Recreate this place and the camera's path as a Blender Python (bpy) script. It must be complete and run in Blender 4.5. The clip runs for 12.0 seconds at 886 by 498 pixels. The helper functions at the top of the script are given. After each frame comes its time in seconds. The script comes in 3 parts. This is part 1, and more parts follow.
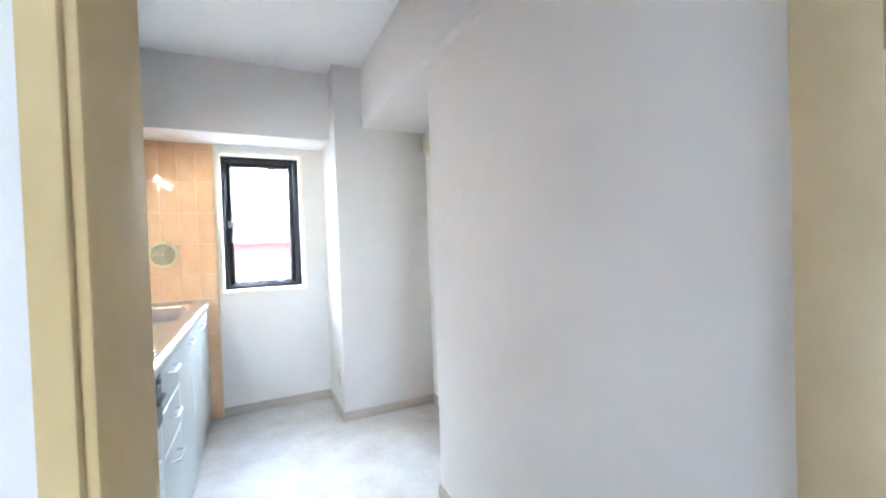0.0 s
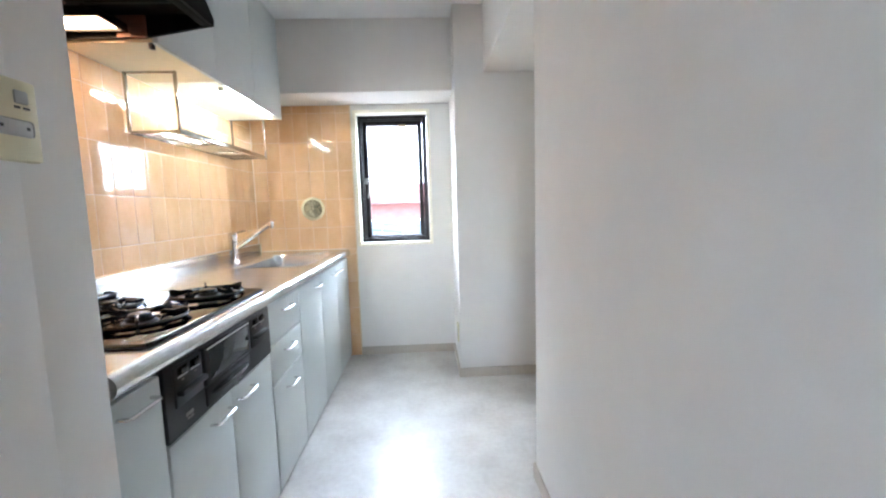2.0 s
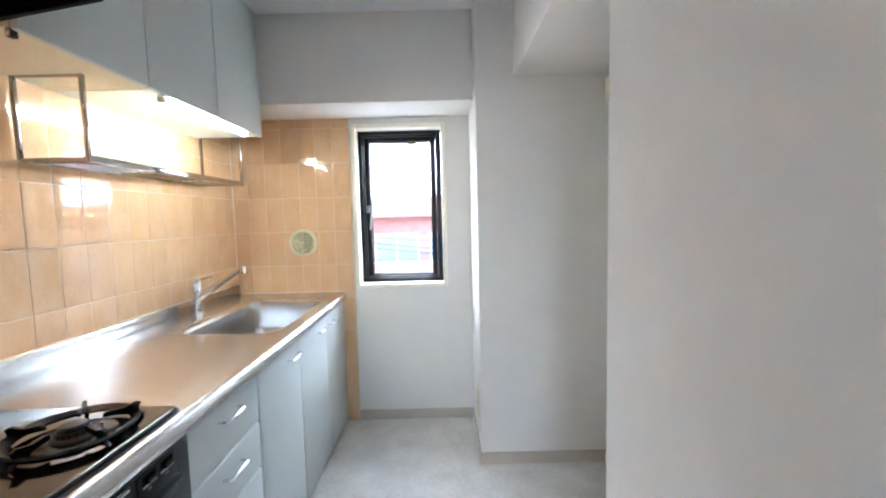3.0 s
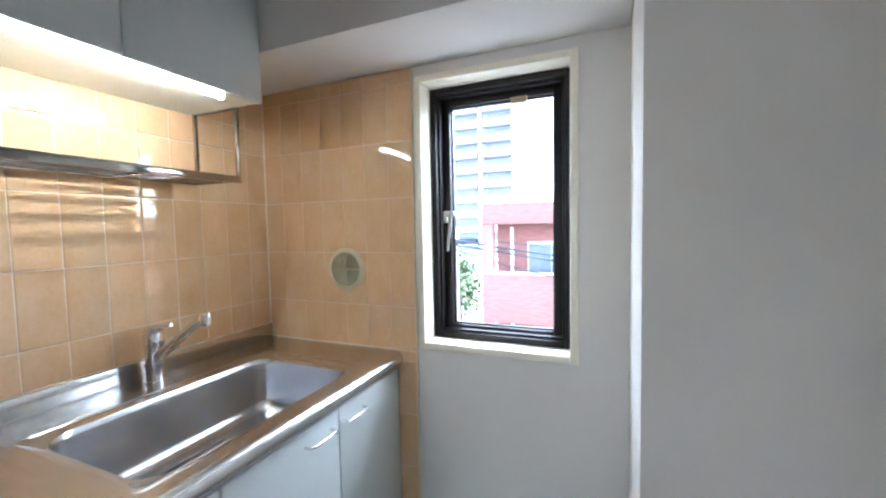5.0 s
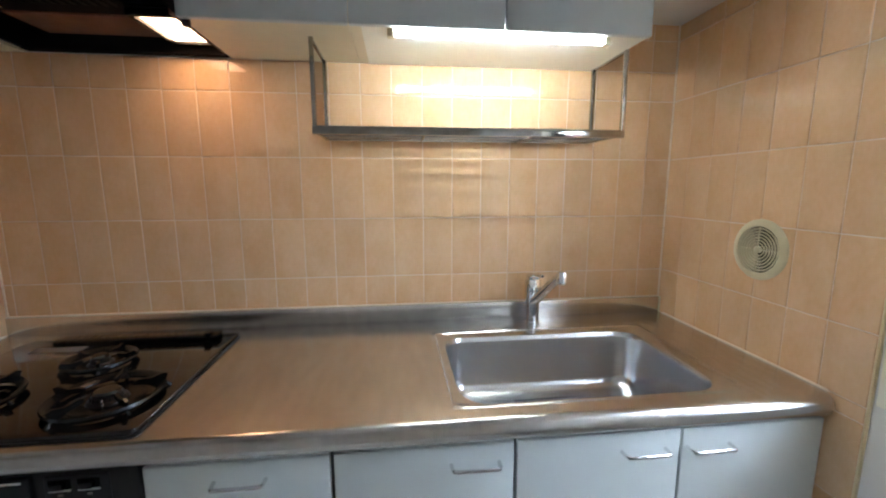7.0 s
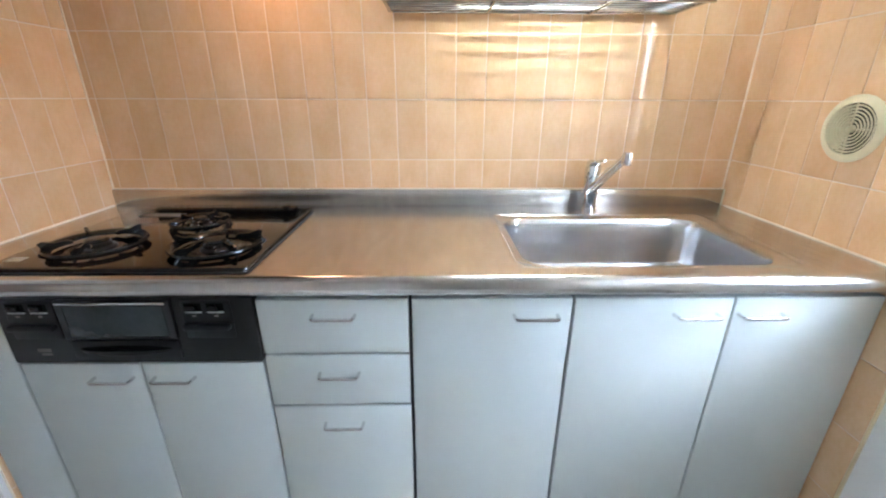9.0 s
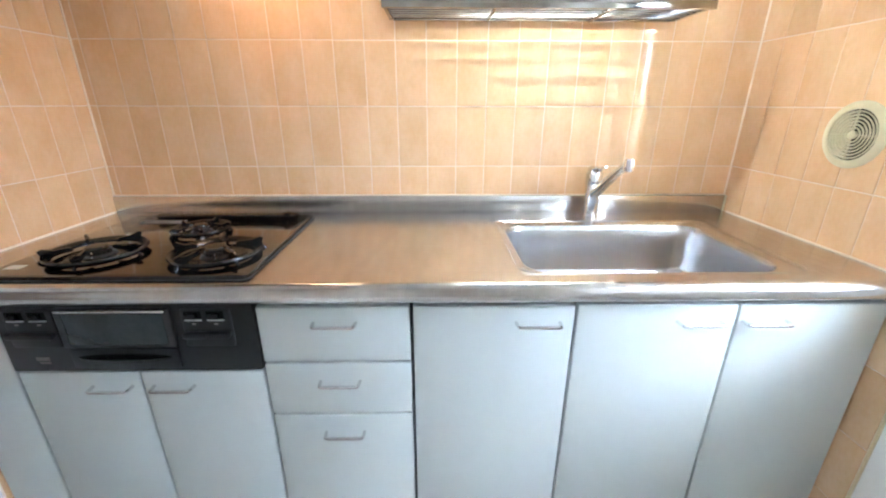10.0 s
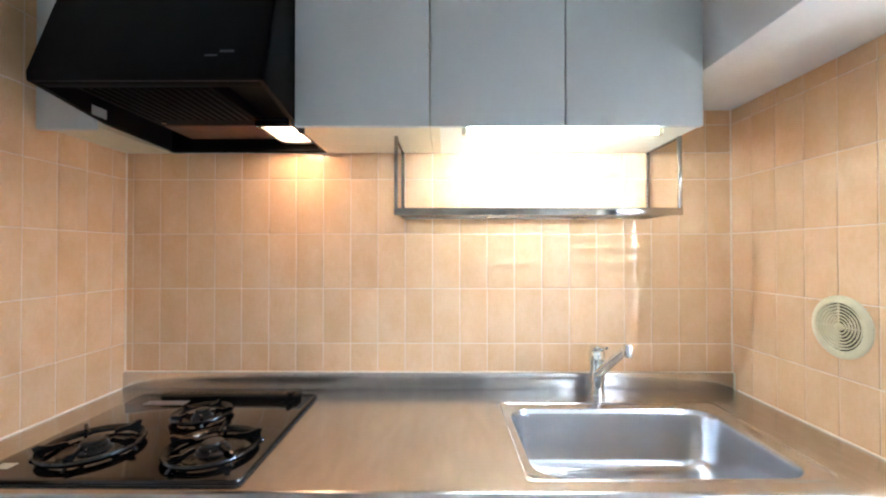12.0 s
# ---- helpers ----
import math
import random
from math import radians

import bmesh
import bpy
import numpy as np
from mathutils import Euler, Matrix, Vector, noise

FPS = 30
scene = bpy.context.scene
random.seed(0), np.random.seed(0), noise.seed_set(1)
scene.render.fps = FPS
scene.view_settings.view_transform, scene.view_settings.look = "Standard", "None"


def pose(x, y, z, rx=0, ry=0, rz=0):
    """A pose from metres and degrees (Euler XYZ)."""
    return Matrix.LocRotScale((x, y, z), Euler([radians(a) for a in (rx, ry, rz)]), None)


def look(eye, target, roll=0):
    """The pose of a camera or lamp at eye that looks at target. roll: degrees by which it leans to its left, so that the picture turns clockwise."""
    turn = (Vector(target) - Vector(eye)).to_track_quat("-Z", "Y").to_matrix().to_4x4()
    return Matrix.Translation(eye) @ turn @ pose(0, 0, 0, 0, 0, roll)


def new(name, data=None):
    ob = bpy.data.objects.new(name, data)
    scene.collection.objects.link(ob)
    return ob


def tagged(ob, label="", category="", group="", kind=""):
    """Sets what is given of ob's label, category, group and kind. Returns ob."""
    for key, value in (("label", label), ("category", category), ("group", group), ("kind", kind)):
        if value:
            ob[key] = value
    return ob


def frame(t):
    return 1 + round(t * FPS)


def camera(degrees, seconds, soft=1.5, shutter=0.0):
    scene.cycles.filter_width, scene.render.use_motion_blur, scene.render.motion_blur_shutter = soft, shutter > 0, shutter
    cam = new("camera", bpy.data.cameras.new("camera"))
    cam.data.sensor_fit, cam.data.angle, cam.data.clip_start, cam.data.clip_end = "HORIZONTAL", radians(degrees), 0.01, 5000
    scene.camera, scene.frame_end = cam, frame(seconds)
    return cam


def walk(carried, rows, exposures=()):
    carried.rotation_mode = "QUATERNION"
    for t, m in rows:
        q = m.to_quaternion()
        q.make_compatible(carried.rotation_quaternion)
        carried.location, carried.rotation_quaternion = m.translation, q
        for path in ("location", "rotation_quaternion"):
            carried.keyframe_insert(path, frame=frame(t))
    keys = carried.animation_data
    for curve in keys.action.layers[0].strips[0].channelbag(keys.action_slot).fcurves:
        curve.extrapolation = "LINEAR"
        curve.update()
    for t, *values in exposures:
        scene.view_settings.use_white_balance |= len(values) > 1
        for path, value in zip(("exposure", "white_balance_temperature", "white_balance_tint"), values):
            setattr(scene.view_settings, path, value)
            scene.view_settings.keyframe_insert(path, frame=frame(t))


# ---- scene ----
cam = camera(95.9, 12.0, 2.1)
PATH = [
    (0, (0.908, -0.807, 1.116), (1.769, 0.998, 1.082), -2.0),
    (0.2, (1.038, -0.784, 1.078), (1.679, 1.111, 1.076), -2.1),
    (0.5, (1.094, -0.776, 1.118), (1.538, 1.174, 1.084), -0.0),
    (1, (1.162, -0.762, 1.106), (1.462, 1.21, 0.961), 0.0),
    (1.5, (1.18, -0.743, 1.093), (1.396, 1.242, 0.974), -0.4),
    (2, (1.209, -0.7, 1.077), (1.288, 1.288, 0.872), -1.7),
    (2.5, (1.232, -0.469, 1.085), (1.344, 1.523, 0.943), -1.3),
    (3, (1.232, -0.152, 1.225), (1.231, 1.842, 1.07), -1.4),
    (3.2, (1.259, -0.047, 1.26), (1.172, 1.946, 1.119), -2.3),
    (4.8, (1.351, 0.846, 1.262), (0.747, 2.75, 1.159), -2.2),
    (5, (1.348, 0.939, 1.254), (0.573, 2.779, 1.143), -1.1),
    (5.5, (1.312, 1.113, 1.252), (0.102, 2.701, 1.134), -1.8),
    (6, (1.249, 1.188, 1.268), (-0.332, 2.406, 1.127), -0.6),
    (6.5, (1.283, 1.237, 1.264), (-0.611, 1.859, 1.097), -0.7),
    (6.7, (1.323, 1.245, 1.267), (-0.633, 1.614, 1.072), -0.3),
    (8.3, (1.442, 1.168, 1.211), (-0.507, 1.204, 0.763), -0.2),
    (8.5, (1.444, 1.166, 1.196), (-0.484, 1.201, 0.664), -0.1),
    (9, (1.441, 1.159, 1.166), (-0.43, 1.194, 0.461), 0.2),
    (9.5, (1.436, 1.156, 1.156), (-0.416, 1.19, 0.402), 0.1),
    (10, (1.435, 1.156, 1.168), (-0.446, 1.19, 0.488), 0.1),
    (10.5, (1.437, 1.161, 1.192), (-0.487, 1.188, 0.647), -0.3),
    (11, (1.442, 1.17, 1.225), (-0.525, 1.18, 0.866), -0.8),
    (11.5, (1.45, 1.171, 1.259), (-0.541, 1.175, 1.074), -0.5),
    (12, (1.463, 1.172, 1.292), (-0.537, 1.163, 1.312), -0.0),
]
EXPOSURES = [(0, 6.55, 5300, 10), (0.4, 6.25, 5350, 10), (1.0, 6.2, 5450, 10), (1.5, 6.2, 5450, 10), (2.0, 6.15, 5500, 10), (2.5, 6.07, 5500, 10), (3.2, 5.85, 5450, 10), (5.0, 5.15, 5450, 10), (5.5, 4.85, 5350, 10), (6.0, 4.8, 5400, 10), (6.5, 4.9, 5550, 10), (8.3, 5.6, 5550, 10), (8.6, 5.75, 5500, 10), (9.2, 6.2, 5400, 10), (10.5, 6.4, 5450, 10), (11.2, 6.4, 5350, 10), (12, 6.15, 5250, 10)]
walk(cam, [(t, look(eye, target, roll)) for t, eye, target, roll in PATH], EXPOSURES)

# ---- light ----
world = bpy.data.worlds.new("sky")
scene.world = world
world.use_nodes = True
wn = world.node_tree
sky = wn.nodes.new("ShaderNodeTexSky")
sky.sky_type = "NISHITA"
sky.sun_disc = False
sky.sun_elevation, sky.sun_rotation = radians(45), radians(88)
sky.air_density, sky.dust_density = 1.0, 1.5
hazy = wn.nodes.new("ShaderNodeHueSaturation")
hazy.inputs["Saturation"].default_value = 0.4
wn.links.new(sky.outputs[0], hazy.inputs["Color"])
wn.links.new(hazy.outputs[0], wn.nodes["Background"].inputs[0])
wn.nodes["Background"].inputs[1].default_value = 0.085
sun = new("sun", bpy.data.lights.new("sun", "SUN"))
sun.data.energy, sun.data.angle, sun.data.color = 2.0, radians(0.5), (1.0, 0.96, 0.9)
sun.matrix_world = look((9.99, 0.35, 10.0), (0, 0, 0))


def area_lamp(name, eye, target, sx, sy, power, colour):
    ob = new(name, bpy.data.lights.new(name, "AREA"))
    ob.data.shape, ob.data.size, ob.data.size_y = "RECTANGLE", sx, sy
    ob.data.energy, ob.data.color = power, colour
    ob.matrix_world = look(eye, target)
    return ob


# added lamp in an assumed window opening of the hall, unseen behind the walk
area_lamp("assumed_hall_daylight", (0.95, -4.16, 1.45), (0.95, 0.0, 1.45), 0.96, 0.96, 0.05, (0.96, 1.0, 1.0))

# lamp added outside to strengthen the skylight that falls in through the kitchen window
area_lamp("window_daylight", (0.98, 4.6, 3.35), (0.98, 2.3, 1.25), 4.6, 1.8, 6.8, (0.96, 0.98, 1.0))

# ---- materials ----
def srgb(r, g, b):
    return tuple((c / 12.92 if c <= 0.04045 else ((c + 0.055) / 1.055) ** 2.4) for c in (r, g, b)) + (1.0,)


def material(name, a, b=None, rough=0.5, metal=0.0, scale=8.0, detail=4.0, bump=0.0, bump_scale=60.0, stretch=(1, 1, 1), vary=0.0, rough_vary=0.0, coat=0.0, spec=0.5):
    """A surface of two close colours mixed by noise at two scales, with relief, and piece-to-piece variation."""
    m = bpy.data.materials.new(name)
    m.use_nodes = True
    t = m.node_tree
    n, link = t.nodes, t.links.new
    bsdf = n["Principled BSDF"]
    co = n.new("ShaderNodeTexCoord")
    mp = n.new("ShaderNodeMapping")
    mp.inputs["Scale"].default_value = stretch
    link(co.outputs["Object"], mp.inputs[0])
    big = n.new("ShaderNodeTexNoise")
    big.inputs["Scale"].default_value, big.inputs["Detail"].default_value = scale, detail
    link(mp.outputs[0], big.inputs["Vector"])
    small = n.new("ShaderNodeTexNoise")
    small.inputs["Scale"].default_value, small.inputs["Detail"].default_value = scale * 9, 3.0
    link(mp.outputs[0], small.inputs["Vector"])
    add = n.new("ShaderNodeMath")
    add.operation = "MULTIPLY_ADD"
    link(small.outputs[0], add.inputs[0])
    add.inputs[1].default_value = 0.4
    link(big.outputs[0], add.inputs[2])
    ramp = n.new("ShaderNodeMapRange")
    ramp.inputs["From Min"].default_value, ramp.inputs["From Max"].default_value = 0.5, 0.9
    link(add.outputs[0], ramp.inputs["Value"])
    mix = n.new("ShaderNodeMix")
    mix.data_type = "RGBA"
    link(ramp.outputs[0], mix.inputs[0])
    mix.inputs[6].default_value, mix.inputs[7].default_value = a, b or a
    colour = mix.outputs[2]
    if vary:
        info = n.new("ShaderNodeObjectInfo")
        shift = n.new("ShaderNodeMapRange")
        shift.inputs["To Min"].default_value, shift.inputs["To Max"].default_value = 1 - vary, 1 + vary
        link(info.outputs["Random"], shift.inputs["Value"])
        hsv = n.new("ShaderNodeHueSaturation")
        link(shift.outputs[0], hsv.inputs["Value"])
        link(colour, hsv.inputs["Color"])
        colour = hsv.outputs[0]
        # every piece starts from its own place in the noise
        off = n.new("ShaderNodeVectorMath")
        off.operation = "SCALE"
        off.inputs[0].default_value = (31, 17, 23)
        link(info.outputs["Random"], off.inputs["Scale"])
        link(off.outputs[0], mp.inputs["Location"])
    link(colour, bsdf.inputs["Base Color"])
    bsdf.inputs["Roughness"].default_value, bsdf.inputs["Metallic"].default_value = rough, metal
    bsdf.inputs["Coat Weight"].default_value = coat
    bsdf.inputs["Specular IOR Level"].default_value = spec
    bsdf.inputs["Coat Roughness"].default_value = 0.05
    if rough_vary:
        rr = n.new("ShaderNodeMapRange")
        rr.inputs["To Min"].default_value, rr.inputs["To Max"].default_value = rough - rough_vary, rough + rough_vary
        link(add.outputs[0], rr.inputs["Value"])
        link(rr.outputs[0], bsdf.inputs["Roughness"])
    if bump:
        fine = n.new("ShaderNodeTexNoise")
        fine.inputs["Scale"].default_value, fine.inputs["Detail"].default_value = bump_scale, 4.0
        link(mp.outputs[0], fine.inputs["Vector"])
        bp = n.new("ShaderNodeBump")
        bp.inputs["Strength"].default_value, bp.inputs["Distance"].default_value = bump, 0.004
        link(fine.outputs[0], bp.inputs["Height"])
        link(bp.outputs[0], bsdf.inputs["Normal"])
    return m


def glowing(name, colour, strength):
    m = bpy.data.materials.new(name)
    m.use_nodes = True
    bsdf = m.node_tree.nodes["Principled BSDF"]
    bsdf.inputs["Base Color"].default_value = (0.8, 0.8, 0.8, 1)
    bsdf.inputs["Emission Color"].default_value = (*colour, 1)
    bsdf.inputs["Emission Strength"].default_value = strength
    return m


def clear_glass(name):
    m = bpy.data.materials.new(name)
    m.use_nodes = True
    bsdf = m.node_tree.nodes["Principled BSDF"]
    bsdf.inputs["Base Color"].default_value = (0.96, 0.98, 0.97, 1)
    bsdf.inputs["Roughness"].default_value = 0.0
    bsdf.inputs["Transmission Weight"].default_value = 1.0
    bsdf.inputs["IOR"].default_value = 1.01
    return m


PAPER = material("wallpaper", srgb(.905, .89, .865), srgb(.885, .868, .84), rough=.85, scale=1.5, bump=.09, bump_scale=220)
CEIL = material("ceiling_paper", srgb(.95, .95, .945), srgb(.93, .93, .925), rough=.9, scale=1.5, bump=.1, bump_scale=220)
VINYL = material("vinyl_floor", srgb(.86, .85, .83), srgb(.76, .74, .715), rough=.29, scale=5.0, detail=7.0, bump=.05, bump_scale=120, rough_vary=.06)
BASE = material("beige_baseboard", srgb(.76, .72, .66), srgb(.72, .68, .62), rough=.5, scale=6)
CREAM = material("cream_paint", srgb(.85, .755, .55), srgb(.81, .71, .49), rough=.75, scale=3, bump=.04, bump_scale=40)
CREAMGLOSS = material("cream_gloss_paint", srgb(.86, .79, .64), srgb(.82, .75, .59), rough=.25, scale=3, bump=.04, bump_scale=40)
CASING = material("window_casing_paint", srgb(.97, .945, .87), srgb(.95, .92, .84), rough=.45, scale=4)
TILE = material("peach_tile", srgb(.90, .76, .598), srgb(.865, .70, .522), rough=.055, spec=.5, scale=8, detail=4, bump=.02, bump_scale=10, vary=.04, stretch=(1.4, .8, 1))
GROUT = material("tile_grout", srgb(.94, .88, .79), srgb(.90, .83, .72), rough=.9, scale=20, bump=.2)
TRIM = material("tile_edge_trim", srgb(.88, .80, .62), srgb(.84, .76, .58), rough=.4)
LAMINATE = material("blue_grey_laminate", srgb(.797, .818, .806), srgb(.777, .798, .786), rough=.3, scale=2.5, bump=.02, bump_scale=180)
# dark grey paints shade into the gaps between fronts; plinths share it
CARCASS = material("carcass_gap_shade", srgb(.26, .27, .27), srgb(.2, .2, .2), rough=.7)
BOARD = material("cream_board", srgb(.90, .86, .74), srgb(.87, .83, .70), rough=.4, scale=3)
REFLECT = material("white_enamel", srgb(.93, .93, .885), srgb(.91, .91, .86), rough=.35, scale=3)
STEEL = material("brushed_steel", srgb(.80, .79, .775), srgb(.755, .745, .73), rough=.25, metal=1.0, scale=5, stretch=(2, 9, 2))
BOWL = material("satin_steel_bowl", srgb(.81, .81, .81), srgb(.74, .74, .745), rough=.24, metal=1.0, scale=9)
CHROME = material("chrome", srgb(.88, .88, .88), srgb(.84, .84, .84), rough=.07, metal=1.0)
WIRE = material("polished_steel", srgb(.70, .69, .67), srgb(.62, .61, .59), rough=.1, metal=1.0, scale=20)
# black base leans brown to paint in the reflected tiles
BLACKGLASS = material("black_enamel_top", srgb(.055, .04, .032), srgb(.07, .05, .04), rough=.09, scale=5, coat=.3)
IRON = material("black_enamelled_iron", srgb(.03, .03, .033), srgb(.05, .048, .046), rough=.26, scale=25, bump=.1, bump_scale=150)
PLASTIC = material("black_plastic", srgb(.075, .075, .08), srgb(.095, .095, .1), rough=.38, spec=.35, scale=15, bump=.03, bump_scale=300)
DARKGLASS = material("oven_glass", srgb(.16, .18, .18), srgb(.2, .22, .22), rough=.08)
HOODBLACK = material("black_painted_steel", srgb(.024, .027, .027), srgb(.034, .036, .037), rough=.5, spec=.13, scale=3, bump=.03, bump_scale=200)
FILTER = material("grease_filter", srgb(.03, .03, .03), srgb(.05, .045, .04), rough=.6, spec=.06, scale=20)
REDBROWN = material("reddish_filter_frame", srgb(.48, .33, .25), srgb(.4, .26, .2), rough=.5, scale=12, stretch=(1, 1, 6))
BRONZE = material("dark_bronze_aluminium", srgb(.165, .145, .14), srgb(.125, .11, .105), rough=.38, metal=.5, scale=5)
GREYMETAL = material("grey_metal", srgb(.72, .72, .70), srgb(.62, .62, .6), rough=.35, metal=.8)
CAPMETAL = material("dark_burner_metal", srgb(.22, .20, .19), srgb(.15, .14, .13), rough=.35, metal=.9, scale=30)
SATIN = material("satin_chrome", srgb(.88, .88, .88), srgb(.82, .82, .82), rough=.22, metal=1.0, scale=20)
# near-black for the hood's inside, the flame ports and slider slots
HOODIN = material("black_inner_steel", srgb(.02, .02, .02), srgb(.03, .028, .025), rough=.7, spec=.1, scale=8)
DIMMARK = material("dim_print", srgb(.22, .22, .22), srgb(.18, .18, .18), rough=.5)
BRASS = material("brass", srgb(.66, .60, .48), srgb(.58, .52, .42), rough=.45, metal=1.0)
VENTCREAM = material("cream_plastic", srgb(.87, .83, .69), srgb(.83, .79, .64), rough=.4, scale=10)
VENTDARK = material("vent_shadow", srgb(.1, .085, .06), srgb(.07, .06, .04), rough=.9, spec=.1)
PANELP = material("ivory_plastic", srgb(.86, .825, .69), srgb(.83, .795, .655), rough=.4)
BUTTON = material("grey_button", srgb(.74, .74, .72), srgb(.7, .7, .68), rough=.4)
LABELGREY = material("grey_label", srgb(.46, .43, .40), srgb(.4, .37, .34), rough=.4)
DARKMARK = material("dark_print", srgb(.25, .27, .27), srgb(.2, .2, .2), rough=.5)
WHITEMARK = material("pale_print", srgb(.72, .72, .7), srgb(.66, .66, .64), rough=.5)
STICKER = material("label_sticker", srgb(.78, .74, .62), srgb(.7, .66, .55), rough=.4)
WOOD = material("brown_wood", srgb(.45, .3, .17), srgb(.36, .23, .12), rough=.35, scale=4, stretch=(12, 12, 1))
TUBE = glowing("fluorescent_tube", (.985, 1.0, .91), 2.75)
BULB = glowing("hood_bulb", (1.0, .57, .29), 0.52)
GLASS = clear_glass("window_glass")
BRICK = material("red_brick", srgb(.55, .375, .355), srgb(.48, .32, .30), rough=.85, scale=3, stretch=(1, 1, 5), bump=.2)
CONCRETE = material("pale_concrete", srgb(.82, .82, .80), srgb(.74, .74, .73), rough=.85, scale=.4)
FARWALL = material("far_white_wall", srgb(.68, .7, .72), srgb(.62, .64, .67), rough=.85, scale=.1)
FARDARK = material("far_shaded_window", srgb(.50, .53, .57), srgb(.44, .47, .51), rough=.3, scale=.5)
PANE = material("far_window_pane", srgb(.40, .44, .47), srgb(.33, .37, .4), rough=.15, scale=.6)
ASPHALT = material("asphalt", srgb(.36, .36, .37), srgb(.3, .3, .31), rough=.9, scale=1.0)
LEAF = material("leaves", srgb(.26, .33, .21), srgb(.2, .27, .17), rough=.6, scale=3)
BARK = material("bark", srgb(.32, .26, .2), srgb(.25, .2, .15), rough=.9, scale=6)
CABLE = material("cable_black", srgb(.2, .24, .28), rough=.6)


# ---- mesh helpers ----
def box(x0, x1, y0, y1, z0, z1, bevel=0.0, bm=None, seg=2):
    own = bmesh.new()
    bmesh.ops.create_cube(own, size=1.0)
    for v in own.verts:
        v.co = ((x0 + x1) / 2 + v.co.x * (x1 - x0), (y0 + y1) / 2 + v.co.y * (y1 - y0), (z0 + z1) / 2 + v.co.z * (z1 - z0))
    if bevel:
        bmesh.ops.bevel(own, geom=own.edges[:], offset=bevel, segments=seg, affect="EDGES", profile=0.5)
    return merge(bm, own)


def merge(bm, own):
    if bm is None:
        return own
    me = bpy.data.meshes.new("tmp")
    own.to_mesh(me)
    own.free()
    bm.from_mesh(me)
    bpy.data.meshes.remove(me)
    return bm


def loft(rings, close=True, cap0=False, cap1=False, bm=None):
    own = bmesh.new()
    rows = [[own.verts.new(p) for p in ring] for ring in rings]
    n = len(rings[0])
    for a, b in zip(rows, rows[1:]):
        for i in range(n if close else n - 1):
            j = (i + 1) % n
            own.faces.new((a[i], a[j], b[j], b[i]))
    if cap0:
        own.faces.new(rows[0][::-1])
    if cap1:
        own.faces.new(rows[-1])
    bmesh.ops.recalc_face_normals(own, faces=own.faces[:])
    return merge(bm, own)


def pipe(points, r, n=10, bm=None, r_end=None):
    pts = [Vector(p) for p in points]
    rings = []
    for i, p in enumerate(pts):
        d = (pts[min(i + 1, len(pts) - 1)] - pts[max(i - 1, 0)]).normalized()
        side = d.cross(Vector((0, 0, 1)) if abs(d.z) < .95 else Vector((1, 0, 0))).normalized()
        up = side.cross(d)
        rad = r if r_end is None else r + (r_end - r) * i / (len(pts) - 1)
        rings.append([p + rad * (math.cos(a) * side + math.sin(a) * up) for a in (2 * math.pi * k / n for k in range(n))])
    return loft(rings, True, True, True, bm)


def lathe(profile, m=Matrix(), n=32, bm=None, caps=True):
    """Profile of (radius, height), turned about the z axis of m."""
    rings = [[m @ Vector((r * math.cos(a), r * math.sin(a), h)) for a in (2 * math.pi * k / n for k in range(n))] for r, h in profile]
    return loft(rings, True, caps, caps, bm)


def rounded(x0, x1, y0, y1, z, r, n=8):
    pts = []
    for cx, cy, a0 in ((x1 - r, y1 - r, 0), (x0 + r, y1 - r, 90), (x0 + r, y0 + r, 180), (x1 - r, y0 + r, 270)):
        pts += [(cx + r * math.cos(radians(a0 + 90 * k / n)), cy + r * math.sin(radians(a0 + 90 * k / n)), z) for k in range(n + 1)]
    return pts


def extrude_xz(profile, y0, y1, bm=None):
    return loft([[(x, y0, z) for x, z in profile], [(x, y1, z) for x, z in profile]], True, True, True, bm)


def link_mesh(name, bm, mat, smooth=True):
    me = bpy.data.meshes.new(name)
    bm.to_mesh(me)
    bm.free()
    me.materials.append(mat)
    if smooth:
        me.shade_smooth()
        me.set_sharp_from_angle(angle=radians(35))
    return new(name, me)


def thing(name, bm, mat, label, category, kind="", group=""):
    return tagged(link_mesh(name, bm, mat), label, category, group, kind)


def empty(name, label, category, group="", at=(0, 0, 0), kind=""):
    ob = tagged(new(name), label, category, group, kind)
    ob.location = at
    ob.empty_display_size = 0.05
    return ob


def part(name, bm, mat, parent, label=""):
    ob = link_mesh(name, bm, mat)
    ob.parent = parent
    base = parent.matrix_basis.translation + (parent.parent.matrix_basis.translation if parent.parent else Vector())
    ob.data.transform(Matrix.Translation(-base))
    return tagged(ob, label)


def structure(name, bm, mat, label="", category=""):
    return tagged(link_mesh(name, bm, mat), label or "", category, "", "structure")


# ---- the room: x out from the tiled back wall, y along the counter to the window wall ----
W = 2.227            # length of the counter's wall
H = 2.255            # ceiling
COL_X, COL_Y = 1.399, 1.750
PART_X, PART_Y = 1.612, 0.77

structure("floor", box(-1.6, 2.75, -4.3, 2.45, -0.12, 0.0), VINYL, "pale grey mottled vinyl floor with a soft sheen", "floor")
structure("ceiling", box(-1.6, 2.75, -4.3, 2.45, H, H + 0.12), CEIL, "white papered ceiling", "ceiling")
wall_back = structure("wall_back", box(-0.15, -0.008, -0.18, 2.45, 0, H), PAPER, "wall behind the counter, tiled in peach", "wall")

